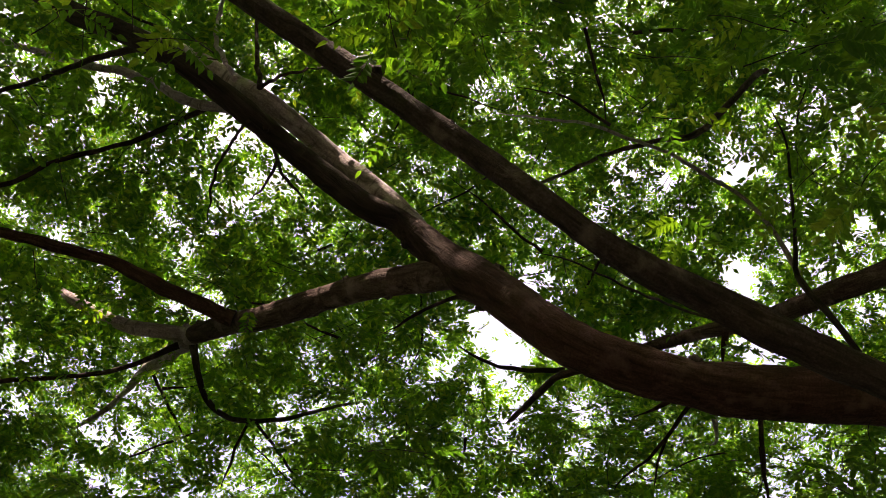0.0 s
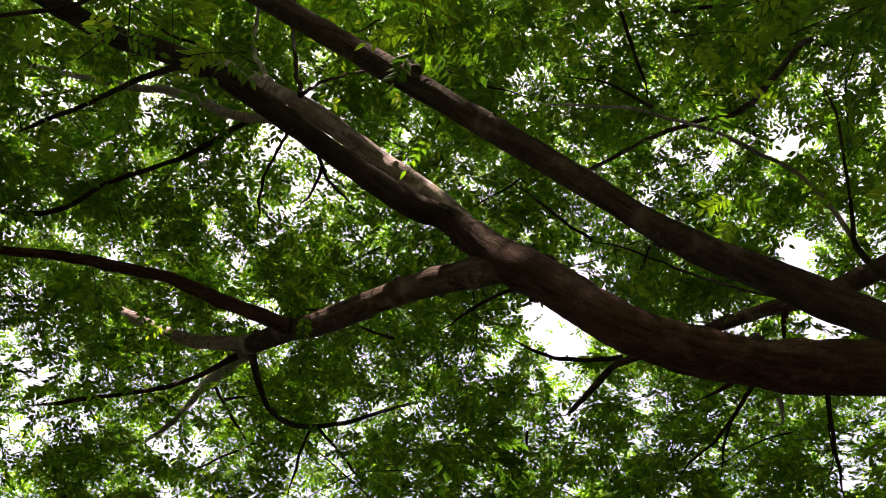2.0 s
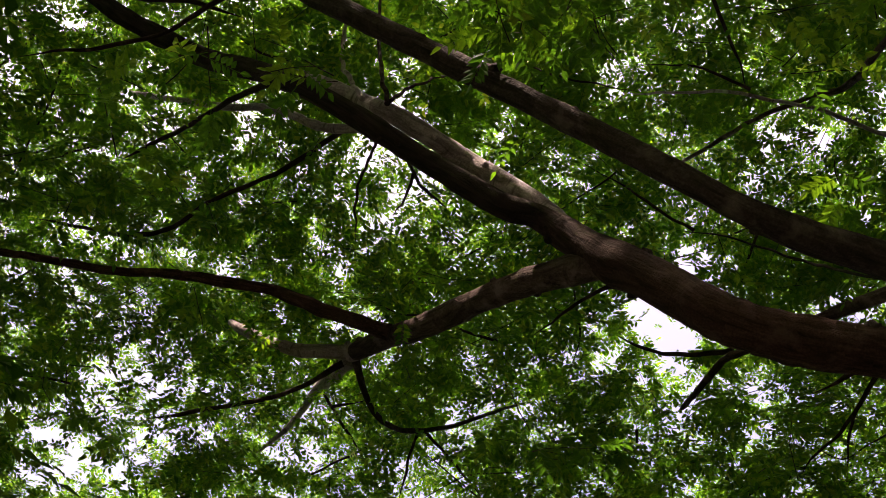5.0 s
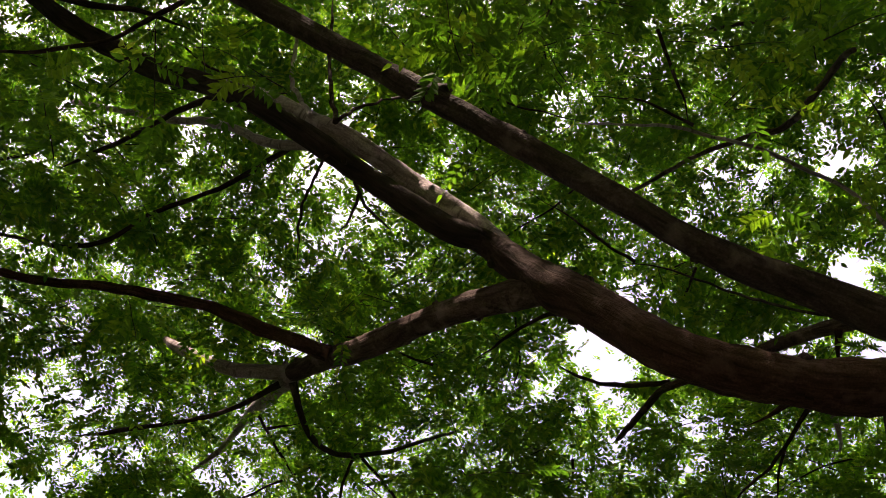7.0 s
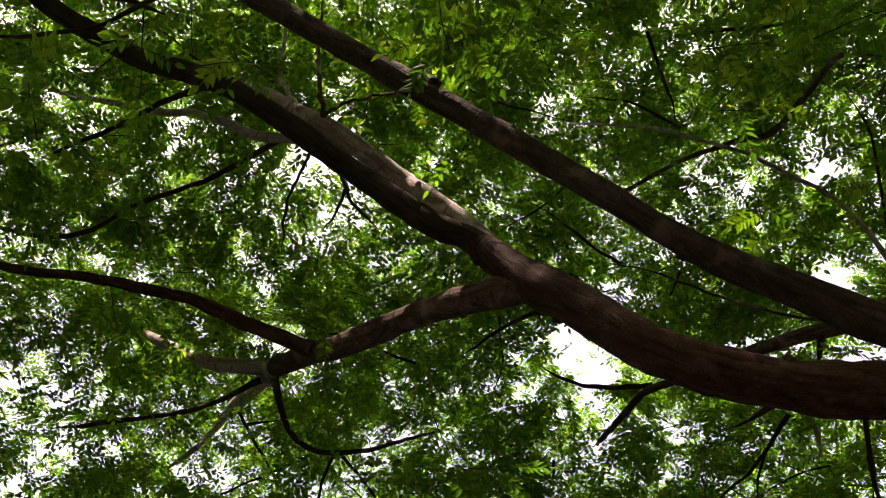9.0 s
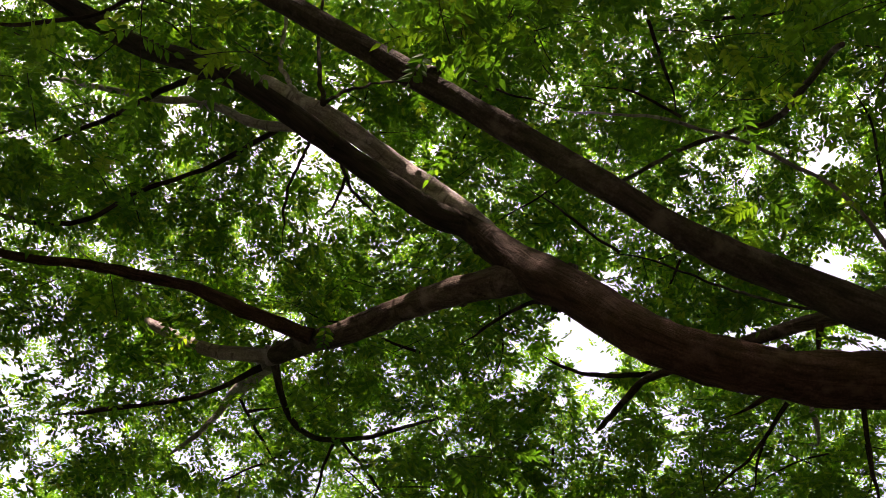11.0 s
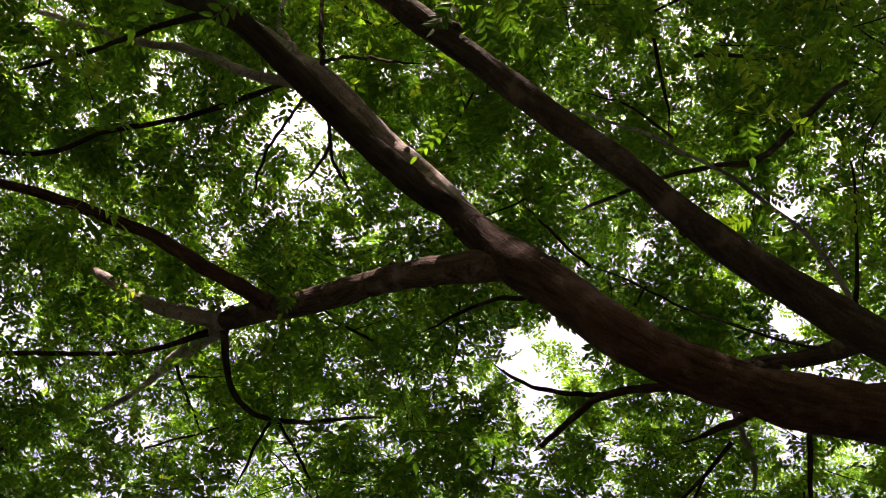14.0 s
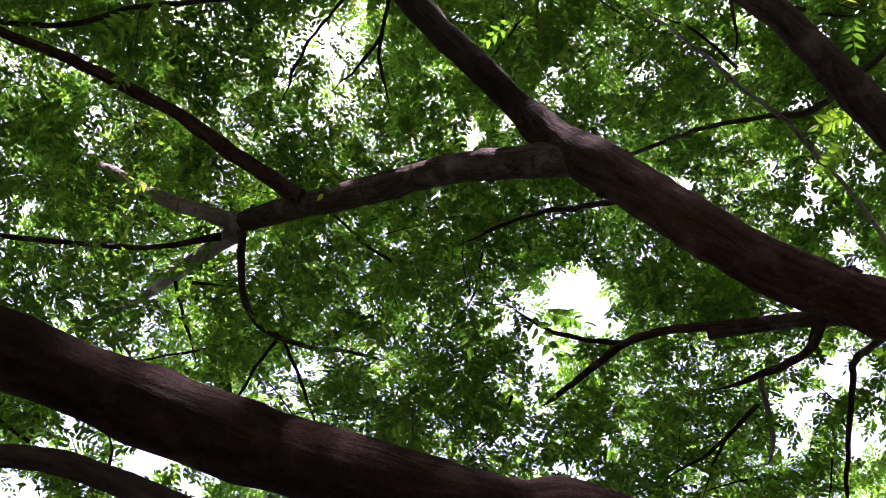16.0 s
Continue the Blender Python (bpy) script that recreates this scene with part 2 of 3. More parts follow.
wood("limb", ruddy_bark, [(0.016, 2.426, 4.402, 0.0418), (-0.152, 2.424, 4.551, 0.0656), (-0.486, 2.557, 4.659, 0.0660), (-0.702, 2.643, 4.686, 0.0620), (-0.949, 2.816, 4.773, 0.0610), (-1.178, 2.962, 4.834, 0.0590), (-1.420, 3.150, 4.979, 0.0590), (-1.694, 3.356, 5.102, 0.0530)])
wood("branch", brown_bark, [(-1.372, 3.037, 4.896, 0.0400), (-1.520, 2.978, 4.925, 0.0370), (-1.731, 2.917, 4.989, 0.0360), (-2.002, 2.822, 5.072, 0.0330), (-2.270, 2.723, 5.072, 0.0300), (-2.532, 2.632, 5.066, 0.0280), (-2.844, 2.547, 5.051, 0.0250), (-3.351, 2.422, 5.109, 0.0210), (-3.936, 2.279, 5.171, 0.0170)])
wood("branch", sunlit_grey_bark, [(-1.761, 3.458, 5.204, 0.0480), (-1.894, 3.395, 5.154, 0.0410), (-2.094, 3.380, 5.178, 0.0380), (-2.370, 3.436, 5.351, 0.0360), (-2.559, 3.452, 5.472, 0.0340), (-2.711, 3.513, 5.612, 0.0210)])
wood("branch", sunlit_grey_bark, [(-1.790, 3.513, 5.209, 0.0480), (-2.064, 3.874, 5.455, 0.0490), (-2.340, 4.228, 5.652, 0.0490), (-2.521, 4.464, 5.784, 0.0310), (-2.575, 4.488, 5.689, 0.0230), (-2.605, 4.361, 5.378, 0.0180), (-2.881, 4.547, 5.356, 0.0150)])
wood("branch", dark_bark, [(-1.843, 3.563, 5.239, 0.0210), (-1.983, 3.551, 5.110, 0.0160), (-2.216, 3.572, 5.009, 0.0140), (-2.500, 3.588, 4.972, 0.0130), (-2.833, 3.617, 4.958, 0.0130), (-2.975, 3.488, 4.814, 0.0110)])
wood("branch", dull_bark, [(-1.690, 3.374, 5.041, 0.0230), (-1.662, 3.491, 4.943, 0.0189), (-1.636, 3.652, 4.903, 0.0180), (-1.595, 3.860, 4.960, 0.0172), (-1.498, 4.024, 5.060, 0.0164), (-1.355, 4.205, 5.231, 0.0139), (-1.196, 4.358, 5.432, 0.0123), (-1.002, 4.787, 5.903, 0.0082)])
wood("limb", sunlit_grey_bark, [(-0.299, 2.468, 4.746, 0.0300), (-0.396, 2.447, 4.923, 0.0380), (-0.527, 2.420, 5.065, 0.0450), (-0.659, 2.363, 5.154, 0.0502), (-0.743, 2.336, 5.213, 0.0513), (-0.849, 2.303, 5.302, 0.0502), (-1.097, 2.029, 5.291, 0.0483), (-1.212, 1.967, 5.327, 0.0473), (-1.270, 1.976, 5.391, 0.0443), (-1.495, 1.868, 5.465, 0.0414), (-1.772, 1.811, 5.572, 0.0350)])
wood("branch", sunlit_grey_bark, [(-1.130, 1.960, 5.080, 0.0240), (-1.260, 1.975, 5.160, 0.0240), (-1.498, 1.996, 5.278, 0.0240), (-1.771, 2.083, 5.603, 0.0230), (-2.098, 2.176, 5.919, 0.0230), (-2.372, 2.273, 6.152, 0.0230), (-2.832, 2.381, 6.528, 0.0210), (-3.480, 2.438, 6.929, 0.0170)])
wood("branch", dark_bark, [(-1.504, 2.365, 6.021, 0.0170), (-1.799, 2.391, 5.705, 0.0150), (-1.939, 2.412, 5.601, 0.0150), (-2.156, 2.474, 5.594, 0.0135), (-2.441, 2.542, 5.568, 0.0130), (-2.717, 2.660, 5.533, 0.0140), (-3.143, 2.796, 5.704, 0.0140), (-3.783, 2.962, 6.110, 0.0130), (-4.071, 2.860, 6.123, 0.0110)])
wood("branch", dark_bark, [(-3.078, 1.328, 6.339, 0.0300), (-2.813, 1.456, 6.193, 0.0220), (-2.549, 1.512, 6.101, 0.0190), (-2.248, 1.562, 6.025, 0.0140), (-2.005, 1.688, 6.003, 0.0080)])
wood("branch", dark_bark, [(-1.659, 1.740, 5.303, 0.0180), (-1.955, 1.881, 5.499, 0.0150), (-2.274, 2.048, 5.672, 0.0140), (-2.585, 2.216, 5.845, 0.0140), (-2.811, 2.301, 5.924, 0.0130), (-3.109, 2.418, 5.971, 0.0110)])
wood("twig", dark_bark, [(-1.120, 1.897, 5.223, 0.0130), (-1.207, 1.904, 5.545, 0.0110), (-1.318, 1.942, 6.007, 0.0100), (-1.413, 1.982, 6.470, 0.0100), (-1.461, 1.902, 6.866, 0.0080)])
wood("twig", dark_bark, [(-1.107, 1.891, 5.229, 0.0090), (-1.060, 2.030, 5.623, 0.0080), (-0.964, 2.256, 6.119, 0.0080), (-0.816, 2.367, 6.377, 0.0070)])
wood("twig", sunlit_grey_bark, [(-1.235, 1.863, 5.240, 0.0130), (-1.411, 1.958, 5.651, 0.0130), (-1.573, 2.062, 6.056, 0.0120), (-1.672, 2.079, 6.537, 0.0120), (-1.771, 2.100, 7.014, 0.0110)])
wood("limb", ruddy_bark, [(2.925, 2.535, 4.850, 0.0806), (2.600, 2.704, 5.175, 0.0715), (2.094, 2.831, 5.245, 0.0650), (1.921, 2.940, 5.225, 0.0600), (1.725, 3.042, 5.210, 0.0580), (1.568, 3.188, 5.246, 0.0540), (1.388, 3.387, 5.321, 0.0470), (1.172, 3.508, 5.372, 0.0410), (0.943, 3.643, 5.411, 0.0360), (0.758, 3.734, 5.404, 0.0300)])
wood("twig", brown_bark, [(1.235, 3.464, 5.329, 0.0280), (1.230, 3.544, 5.298, 0.0280), (1.232, 3.658, 5.255, 0.0290)])
wood("branch", dull_bark, [(1.712, 3.108, 4.820, 0.0150), (1.622, 3.057, 5.021, 0.0170), (1.552, 3.043, 5.194, 0.0180), (1.536, 3.048, 5.356, 0.0150), (1.528, 2.909, 5.468, 0.0100), (1.501, 2.723, 5.616, 0.0080), (1.467, 2.514, 5.783, 0.0070), (1.375, 2.361, 5.899, 0.0060)])
wood("branch", sunlit_grey_bark, [(1.604, 3.177, 5.499, 0.0160), (1.535, 3.130, 5.801, 0.0140), (1.390, 3.026, 5.957, 0.0130), (1.132, 2.837, 5.936, 0.0120), (0.878, 2.641, 5.864, 0.0110), (0.612, 2.491, 5.792, 0.0100), (0.415, 2.346, 5.665, 0.0090), (0.170, 2.156, 5.398, 0.0060), (-0.044, 1.993, 5.170, 0.0050)])
wood("branch", ruddy_bark, [(1.103, 1.800, 5.201, 0.0110), (1.158, 2.009, 5.539, 0.0170), (1.100, 2.345, 5.773, 0.0180), (1.056, 2.660, 6.076, 0.0180), (0.865, 2.793, 6.216, 0.0160), (0.623, 2.956, 6.328, 0.0130), (0.369, 3.209, 6.482, 0.0140), (0.161, 3.546, 6.795, 0.0110)])
wood("branch", dull_bark, [(1.175, 2.865, 4.759, 0.0090), (0.935, 2.765, 4.682, 0.0070), (0.803, 2.804, 4.791, 0.0070), (0.676, 2.972, 5.075, 0.0070), (0.499, 3.047, 5.308, 0.0060), (0.342, 3.059, 5.431, 0.0050), (0.112, 3.020, 5.472, 0.0040)])
wood("twig", dark_bark, [(0.213, 3.134, 5.592, 0.0100), (0.021, 3.054, 5.725, 0.0080), (-0.145, 3.005, 5.918, 0.0070), (-0.312, 2.918, 5.974, 0.0050)])
wood("branch", brown_bark, [(0.899, 2.759, 4.371, 0.0230), (0.776, 2.789, 4.343, 0.0210), (0.740, 3.055, 4.642, 0.0240), (0.641, 3.277, 4.861, 0.0230), (0.491, 3.446, 5.005, 0.0220), (0.370, 3.600, 5.108, 0.0220), (0.303, 3.790, 5.243, 0.0210), (0.209, 4.044, 5.335, 0.0200), (0.108, 4.342, 5.450, 0.0180), (0.025, 4.652, 5.612, 0.0140)])
wood("twig", dark_bark, [(0.368, 3.888, 5.403, 0.0150), (0.189, 3.955, 5.456, 0.0140), (0.004, 4.001, 5.524, 0.0130), (-0.144, 4.021, 5.611, 0.0110), (-0.302, 4.040, 5.752, 0.0080)])
wood("branch", brown_bark, [(0.842, 2.769, 4.385, 0.0200), (0.895, 2.928, 4.518, 0.0200), (0.951, 3.122, 4.627, 0.0190), (0.940, 3.311, 4.735, 0.0190), (0.890, 3.494, 4.846, 0.0190), (0.788, 3.591, 4.853, 0.0110), (0.681, 3.683, 4.864, 0.0080)])
wood("twig", sunlit_grey_bark, [(1.162, 4.036, 5.543, 0.0180), (1.230, 4.193, 5.535, 0.0170), (1.328, 4.358, 5.523, 0.0180), (1.385, 4.532, 5.502, 0.0190), (1.387, 4.627, 5.470, 0.0210), (1.348, 4.683, 5.517, 0.0130)])
wood("twig", dark_bark, [(0.956, 2.540, 4.075, 0.0140), (1.102, 2.898, 4.434, 0.0150), (1.294, 3.375, 4.920, 0.0170), (1.332, 3.498, 4.924, 0.0150), (1.357, 3.656, 4.849, 0.0130), (1.371, 3.783, 4.747, 0.0120), (1.398, 3.946, 4.617, 0.0100), (1.421, 4.085, 4.506, 0.0090)])
# lowest near limb, its shade painted into the bark
wood("limb", shaded_bark, [(2.665, 2.535, 1.795, 0.1105), (1.300, 2.340, 2.185, 0.0910), (-0.068, 2.105, 2.480, 0.0754), (-0.353, 2.126, 2.514, 0.0736), (-0.662, 2.132, 2.556, 0.0718), (-0.988, 2.113, 2.591, 0.0708), (-1.290, 2.015, 2.580, 0.0653), (-1.575, 1.981, 2.621, 0.0635)])
wood("limb", brown_bark, [(2.665, 2.600, 2.250, 0.0780), (1.170, 3.250, 3.095, 0.0650), (-1.156, 3.551, 3.432, 0.0500), (-1.348, 3.500, 3.454, 0.0470), (-1.538, 3.458, 3.470, 0.0450), (-1.683, 3.433, 3.477, 0.0450), (-1.828, 3.414, 3.481, 0.0450), (-2.027, 3.420, 3.465, 0.0420), (-2.263, 3.440, 3.437, 0.0400)])
wood("twig", dark_bark, [(-1.654, 3.429, 3.482, 0.0090), (-1.640, 3.360, 3.528, 0.0080), (-1.678, 3.297, 3.567, 0.0070), (-1.717, 3.235, 3.606, 0.0050)])
wood("twig", dark_bark, [(-1.443, 1.176, 5.301, 0.0120), (-1.641, 1.248, 5.203, 0.0120), (-1.813, 1.297, 5.129, 0.0110), (-1.983, 1.326, 5.069, 0.0100), (-2.197, 1.319, 5.027, 0.0100), (-2.410, 1.293, 5.000, 0.0080), (-2.600, 1.271, 4.975, 0.0070)])
wood("twig", dark_bark, [(0.717, 2.287, 6.592, 0.0110), (0.878, 2.287, 6.626, 0.0130), (1.134, 2.304, 6.670, 0.0110), (1.327, 2.298, 6.717, 0.0100)])
wood("twig", dark_bark, [(-1.039, 1.936, 4.946, 0.0100), (-1.138, 2.360, 5.349, 0.0100), (-1.158, 2.583, 5.502, 0.0090), (-1.123, 2.918, 5.736, 0.0060)])
wood("twig", dark_bark, [(-1.141, 2.383, 5.364, 0.0080), (-1.276, 2.626, 5.457, 0.0070), (-1.423, 2.823, 5.620, 0.0060)])
wood("twig", dark_bark, [(-1.113, 1.915, 4.957, 0.0070), (-1.297, 2.198, 5.299, 0.0080), (-1.578, 2.632, 5.594, 0.0080), (-1.697, 3.001, 5.620, 0.0060)])
wood("twig", dark_bark, [(0.393, 1.962, 5.971, 0.0090), (0.433, 2.075, 5.882, 0.0090), (0.468, 2.157, 5.735, 0.0090), (0.512, 2.336, 5.678, 0.0100)])
wood("twig", dark_bark, [(0.530, 2.353, 5.666, 0.0090), (0.384, 2.276, 5.715, 0.0070), (0.253, 2.216, 5.753, 0.0060), (0.007, 2.174, 5.765, 0.0040)])
wood("twig", dark_bark, [(-0.485, 1.980, 5.545, 0.0050), (-0.375, 2.036, 5.509, 0.0050), (-0.128, 2.118, 5.464, 0.0050), (0.008, 2.154, 5.447, 0.0040)])
wood("twig", dark_bark, [(1.127, 4.077, 5.326, 0.0140), (1.021, 4.192, 5.224, 0.0120), (0.938, 4.282, 5.144, 0.0100), (0.721, 4.420, 5.014, 0.0080), (0.655, 4.502, 4.941, 0.0070)])
wood("twig", dark_bark, [(0.981, 4.238, 5.183, 0.0100), (0.929, 4.373, 5.069, 0.0080), (0.909, 4.531, 4.940, 0.0080)])
wood("twig", dark_bark, [(-1.516, 4.082, 5.096, 0.0100), (-1.637, 4.320, 5.060, 0.0090), (-1.768, 4.614, 4.978, 0.0070)])
wood("twig", dark_bark, [(-1.482, 4.075, 5.104, 0.0100), (-1.342, 4.356, 5.056, 0.0090), (-1.229, 4.631, 5.011, 0.0070)])
wood("twig", dark_bark, [(-2.306, 4.195, 5.607, 0.0110), (-2.203, 4.357, 5.484, 0.0110), (-2.108, 4.505, 5.373, 0.0090), (-2.046, 4.599, 5.302, 0.0070)])
wood("twig", dark_bark, [(-2.331, 4.426, 5.082, 0.0070), (-1.978, 4.337, 5.184, 0.0070), (-1.692, 4.170, 5.177, 0.0090)])
wood("twig", dark_bark, [(-1.979, 3.796, 5.091, 0.0100), (-1.874, 3.795, 5.098, 0.0090), (-1.742, 3.781, 5.116, 0.0060)])
wood("twig", dark_bark, [(0.084, 2.483, 4.527, 0.0150), (-0.067, 2.682, 4.698, 0.0130), (-0.228, 2.854, 4.887, 0.0110), (-0.366, 2.932, 4.904, 0.0100), (-0.504, 3.037, 4.904, 0.0090), (-0.646, 3.191, 4.949, 0.0070)])
knot(-0.449, 1.356, 4.339, 0.0371, dull_bark)
knot(-0.187, 1.451, 4.172, 0.0174, dull_bark)
knot(0.303, 1.688, 3.787, 0.0255, dull_bark)
knot(-0.036, 2.376, 4.527, 0.0392, brown_bark)
knot(-0.519, 2.615, 4.632, 0.0272, ruddy_bark)
knot(-0.719, 2.605, 4.715, 0.0260, ruddy_bark)
knot(-0.895, 2.827, 4.731, 0.0213, ruddy_bark)
knot(-1.650, 3.281, 5.104, 0.0303, ruddy_bark)
knot(-1.789, 3.416, 5.218, 0.0294, sunlit_grey_bark)
knot(0.719, 2.422, 4.070, 0.0332, brown_bark)
knot(-0.952, 2.120, 5.246, 0.0175, sunlit_grey_bark)
knot(-0.733, 2.280, 5.192, 0.0182, sunlit_grey_bark)
knot(-1.178, 1.975, 5.324, 0.0233, sunlit_grey_bark)
knot(-0.094, 2.473, 4.419, 0.0326, brown_bark)
knot(-0.442, 2.419, 4.752, 0.0244, brown_bark)
knot(-2.440, 3.460, 5.371, 0.0199, sunlit_grey_bark)
knot(0.260, 2.477, 4.111, 0.0290, brown_bark)
knot(-1.735, 3.415, 5.130, 0.0540, sunlit_grey_bark)
knot(-1.290, 3.050, 4.900, 0.0480, ruddy_bark)
# -- wood ends


# ---- leaves ----
STAND = np.array((0.03, 0.03, 1.7))  # where one stands under the crown


def leaf_shape(n_pairs, length, size, seed, plain=False):
    """A pinnate leaf in its own plane, x along the stalk: arrays of corners and faces."""
    r = np.random.default_rng(seed)
    V, Fc = [], []

    def add(vs, fs):
        k = len(V)
        V.extend(vs)
        Fc.extend([tuple(k + i for i in f) for f in fs])

    sag = r.uniform(0.1, 0.35)

    def axis(t):
        return np.array((length * t, 0.03 * length * math.sin(3 * t + seed), -sag * length * t * t))

    ts = np.linspace(0, 1, 2 if plain else 3)
    w = 0.0011
    for a, b in zip(ts, ts[1:]):
        p, q = axis(a), axis(b)
        up = np.array((0, 0, w))
        sd = np.array((0, w, 0))
        add([p - sd, p + sd, q + sd, q - sd], [(0, 1, 2, 3)])
        if not plain:
            add([p - up, p + up, q + up, q - up], [(0, 1, 2, 3)])

    def leaflet(p, ang, lean, L):
        W = L * r.uniform(0.4, 0.5)
        d = np.array((math.cos(ang), math.sin(ang), lean))
        d /= np.linalg.norm(d)
        s = np.cross((0, 0, 1), d)
        s /= np.linalg.norm(s)
        roll = r.normal(0, 0.35)
        n = np.cross(d, s)
        s = s * math.cos(roll) + n * math.sin(roll)
        n = np.cross(d, s)
        fold = W * r.uniform(0.05, 0.2)
        curl = -L * r.uniform(0.02, 0.14)
        b0 = p + d * L * 0.04
        tip = p + d * L + n * curl
        l1 = p + d * L * 0.3 + s * W * 0.5 + n * fold
        l2 = p + d * L * 0.66 + s * W * 0.36 + n * (fold + curl * 0.4)
        r1 = p + d * L * 0.3 - s * W * 0.5 + n * fold
        r2 = p + d * L * 0.66 - s * W * 0.36 + n * (fold + curl * 0.4)
        if plain:
            add([b0, (l1 + l2) / 2 + s * W * 0.06, tip, (r1 + r2) / 2 - s * W * 0.06], [(0, 3, 2, 1)])
        else:
            add([b0, l1, l2, tip, r2, r1], [(0, 3, 2, 1), (0, 5, 4, 3)])

    for i in range(n_pairs):
        t = 0.22 + 0.72 * i / n_pairs
        L = size * (0.78 + 0.3 * math.sin(math.pi * (0.2 + 0.7 * i / n_pairs))) * r.uniform(0.88, 1.1)
        for sgn in (1, -1):
            tt = t + sgn * 0.018 + r.normal(0, 0.006)
            leaflet(axis(tt), sgn * r.uniform(0.85, 1.2), r.normal(-0.15, 0.2), L)
    leaflet(axis(1.0), r.normal(0, 0.15), r.normal(-0.25, 0.15), size * 1.05)
    return np.array(V), Fc


LEAVES = [leaf_shape(4 + i % 3, 0.15 + 0.012 * (i % 5), 0.05 + 0.003 * (i % 4), i) for i in range(14)]
OUTER_LEAVES = [leaf_shape(3 + i % 2, 0.13, 0.06, 40 + i, True) for i in range(6)]
FAR_LEAVES = [leaf_shape(4 + i % 3, 0.15 + 0.012 * (i % 5), 0.05 + 0.003 * (i % 4), i, True) for i in range(14)]


def frames_of(d, n):
    """Turns whose x is d and whose z is near n."""
    d = d / np.linalg.norm(d, axis=1, keepdims=True)
    y = np.cross(n, d)
    y /= np.linalg.norm(y, axis=1, keepdims=True)
    return np.stack([d, y, np.cross(d, y)], -1)


def joined(name, where, turn, size, kinds, mat, parent, label, shapes):
    """All the leaves at the given places as one mesh."""
    vs, loops, starts, totals = [], [], [], []
    base = 0
    for k, (V, Fc) in enumerate(shapes):
        m = kinds == k
        if not m.any():
            continue
        P = np.einsum("nij,vj->nvi", turn[m], V) * size[m][:, None, None] + where[m][:, None]
        cnt, nv = P.shape[:2]
        vs.append(P.reshape(-1, 3))
        f = np.array(Fc)
        idx = (f[None] + (np.arange(cnt) * nv)[:, None, None] + base).reshape(-1)
        loops.append(idx)
        base += cnt * nv
    vs, loops = np.vstack(vs), np.concatenate(loops)
    me = bpy.data.meshes.new(name)
    me.vertices.add(len(vs))
    me.vertices.foreach_set("co", vs.astype(np.float32).ravel())
    me.loops.add(len(loops))
    me.loops.foreach_set("vertex_index", loops.astype(np.int32))
    nf = len(loops) // 4
    me.polygons.add(nf)
    me.polygons.foreach_set("loop_start", np.arange(nf, dtype=np.int32) * 4)
    me.update(calc_edges=True)
    me.materials.append(mat)
    ob = new(name, me)
    ob.parent = parent
    ob.matrix_parent_inverse = Matrix.Translation(-parent.location)
    return tagged(ob, label, kind="stuff")


# -- crown begins
RIGHT = np.array((0.9822, 0.1633, 0.0931))
RISE = np.array((0.0736, -0.79, 0.6087))
AHEAD = np.array((-0.173, 0.591, 0.7879))
# openings, thin places and dense clumps of the crown: across, up and radius, each per metre of distance
OPENINGS = [(0.159, -0.104, 0.033), (0.191, -0.133, 0.028), (-0.054, -0.212, 0.019), (-0.032, -0.168, 0.013), (0.111, -0.158, 0.017), (0.188, -0.168, 0.017), (0.458, -0.021, 0.025), (0.442, 0.096, 0.020), (0.296, 0.084, 0.017), (-0.175, -0.047, 0.013), (-0.359, -0.024, 0.013), (-0.474, 0.144, 0.015), (-0.455, -0.206, 0.015), (-0.490, -0.247, 0.025), (-0.226, -0.260, 0.017), (0.324, -0.238, 0.010), (0.493, -0.126, 0.025), (0.456, -0.015, 0.028), (0.431, 0.100, 0.021), (0.626, -0.039, 0.031), (0.584, -0.018, 0.018), (0.619, 0.032, 0.033), (0.554, -0.007, 0.016), (0.510, 0.013, 0.013), (-0.537, -0.256, 0.046), (-0.460, -0.280, 0.026), (-0.478, -0.173, 0.020), (-0.422, -0.249, 0.028), (-0.349, -0.227, 0.019), (-0.159, 0.075, 0.014), (-0.095, 0.095, 0.011), (-0.558, 0.252, 0.030), (-0.497, 0.267, 0.020), (-0.563, 0.193, 0.018), (0.528, -0.289, 0.018)]
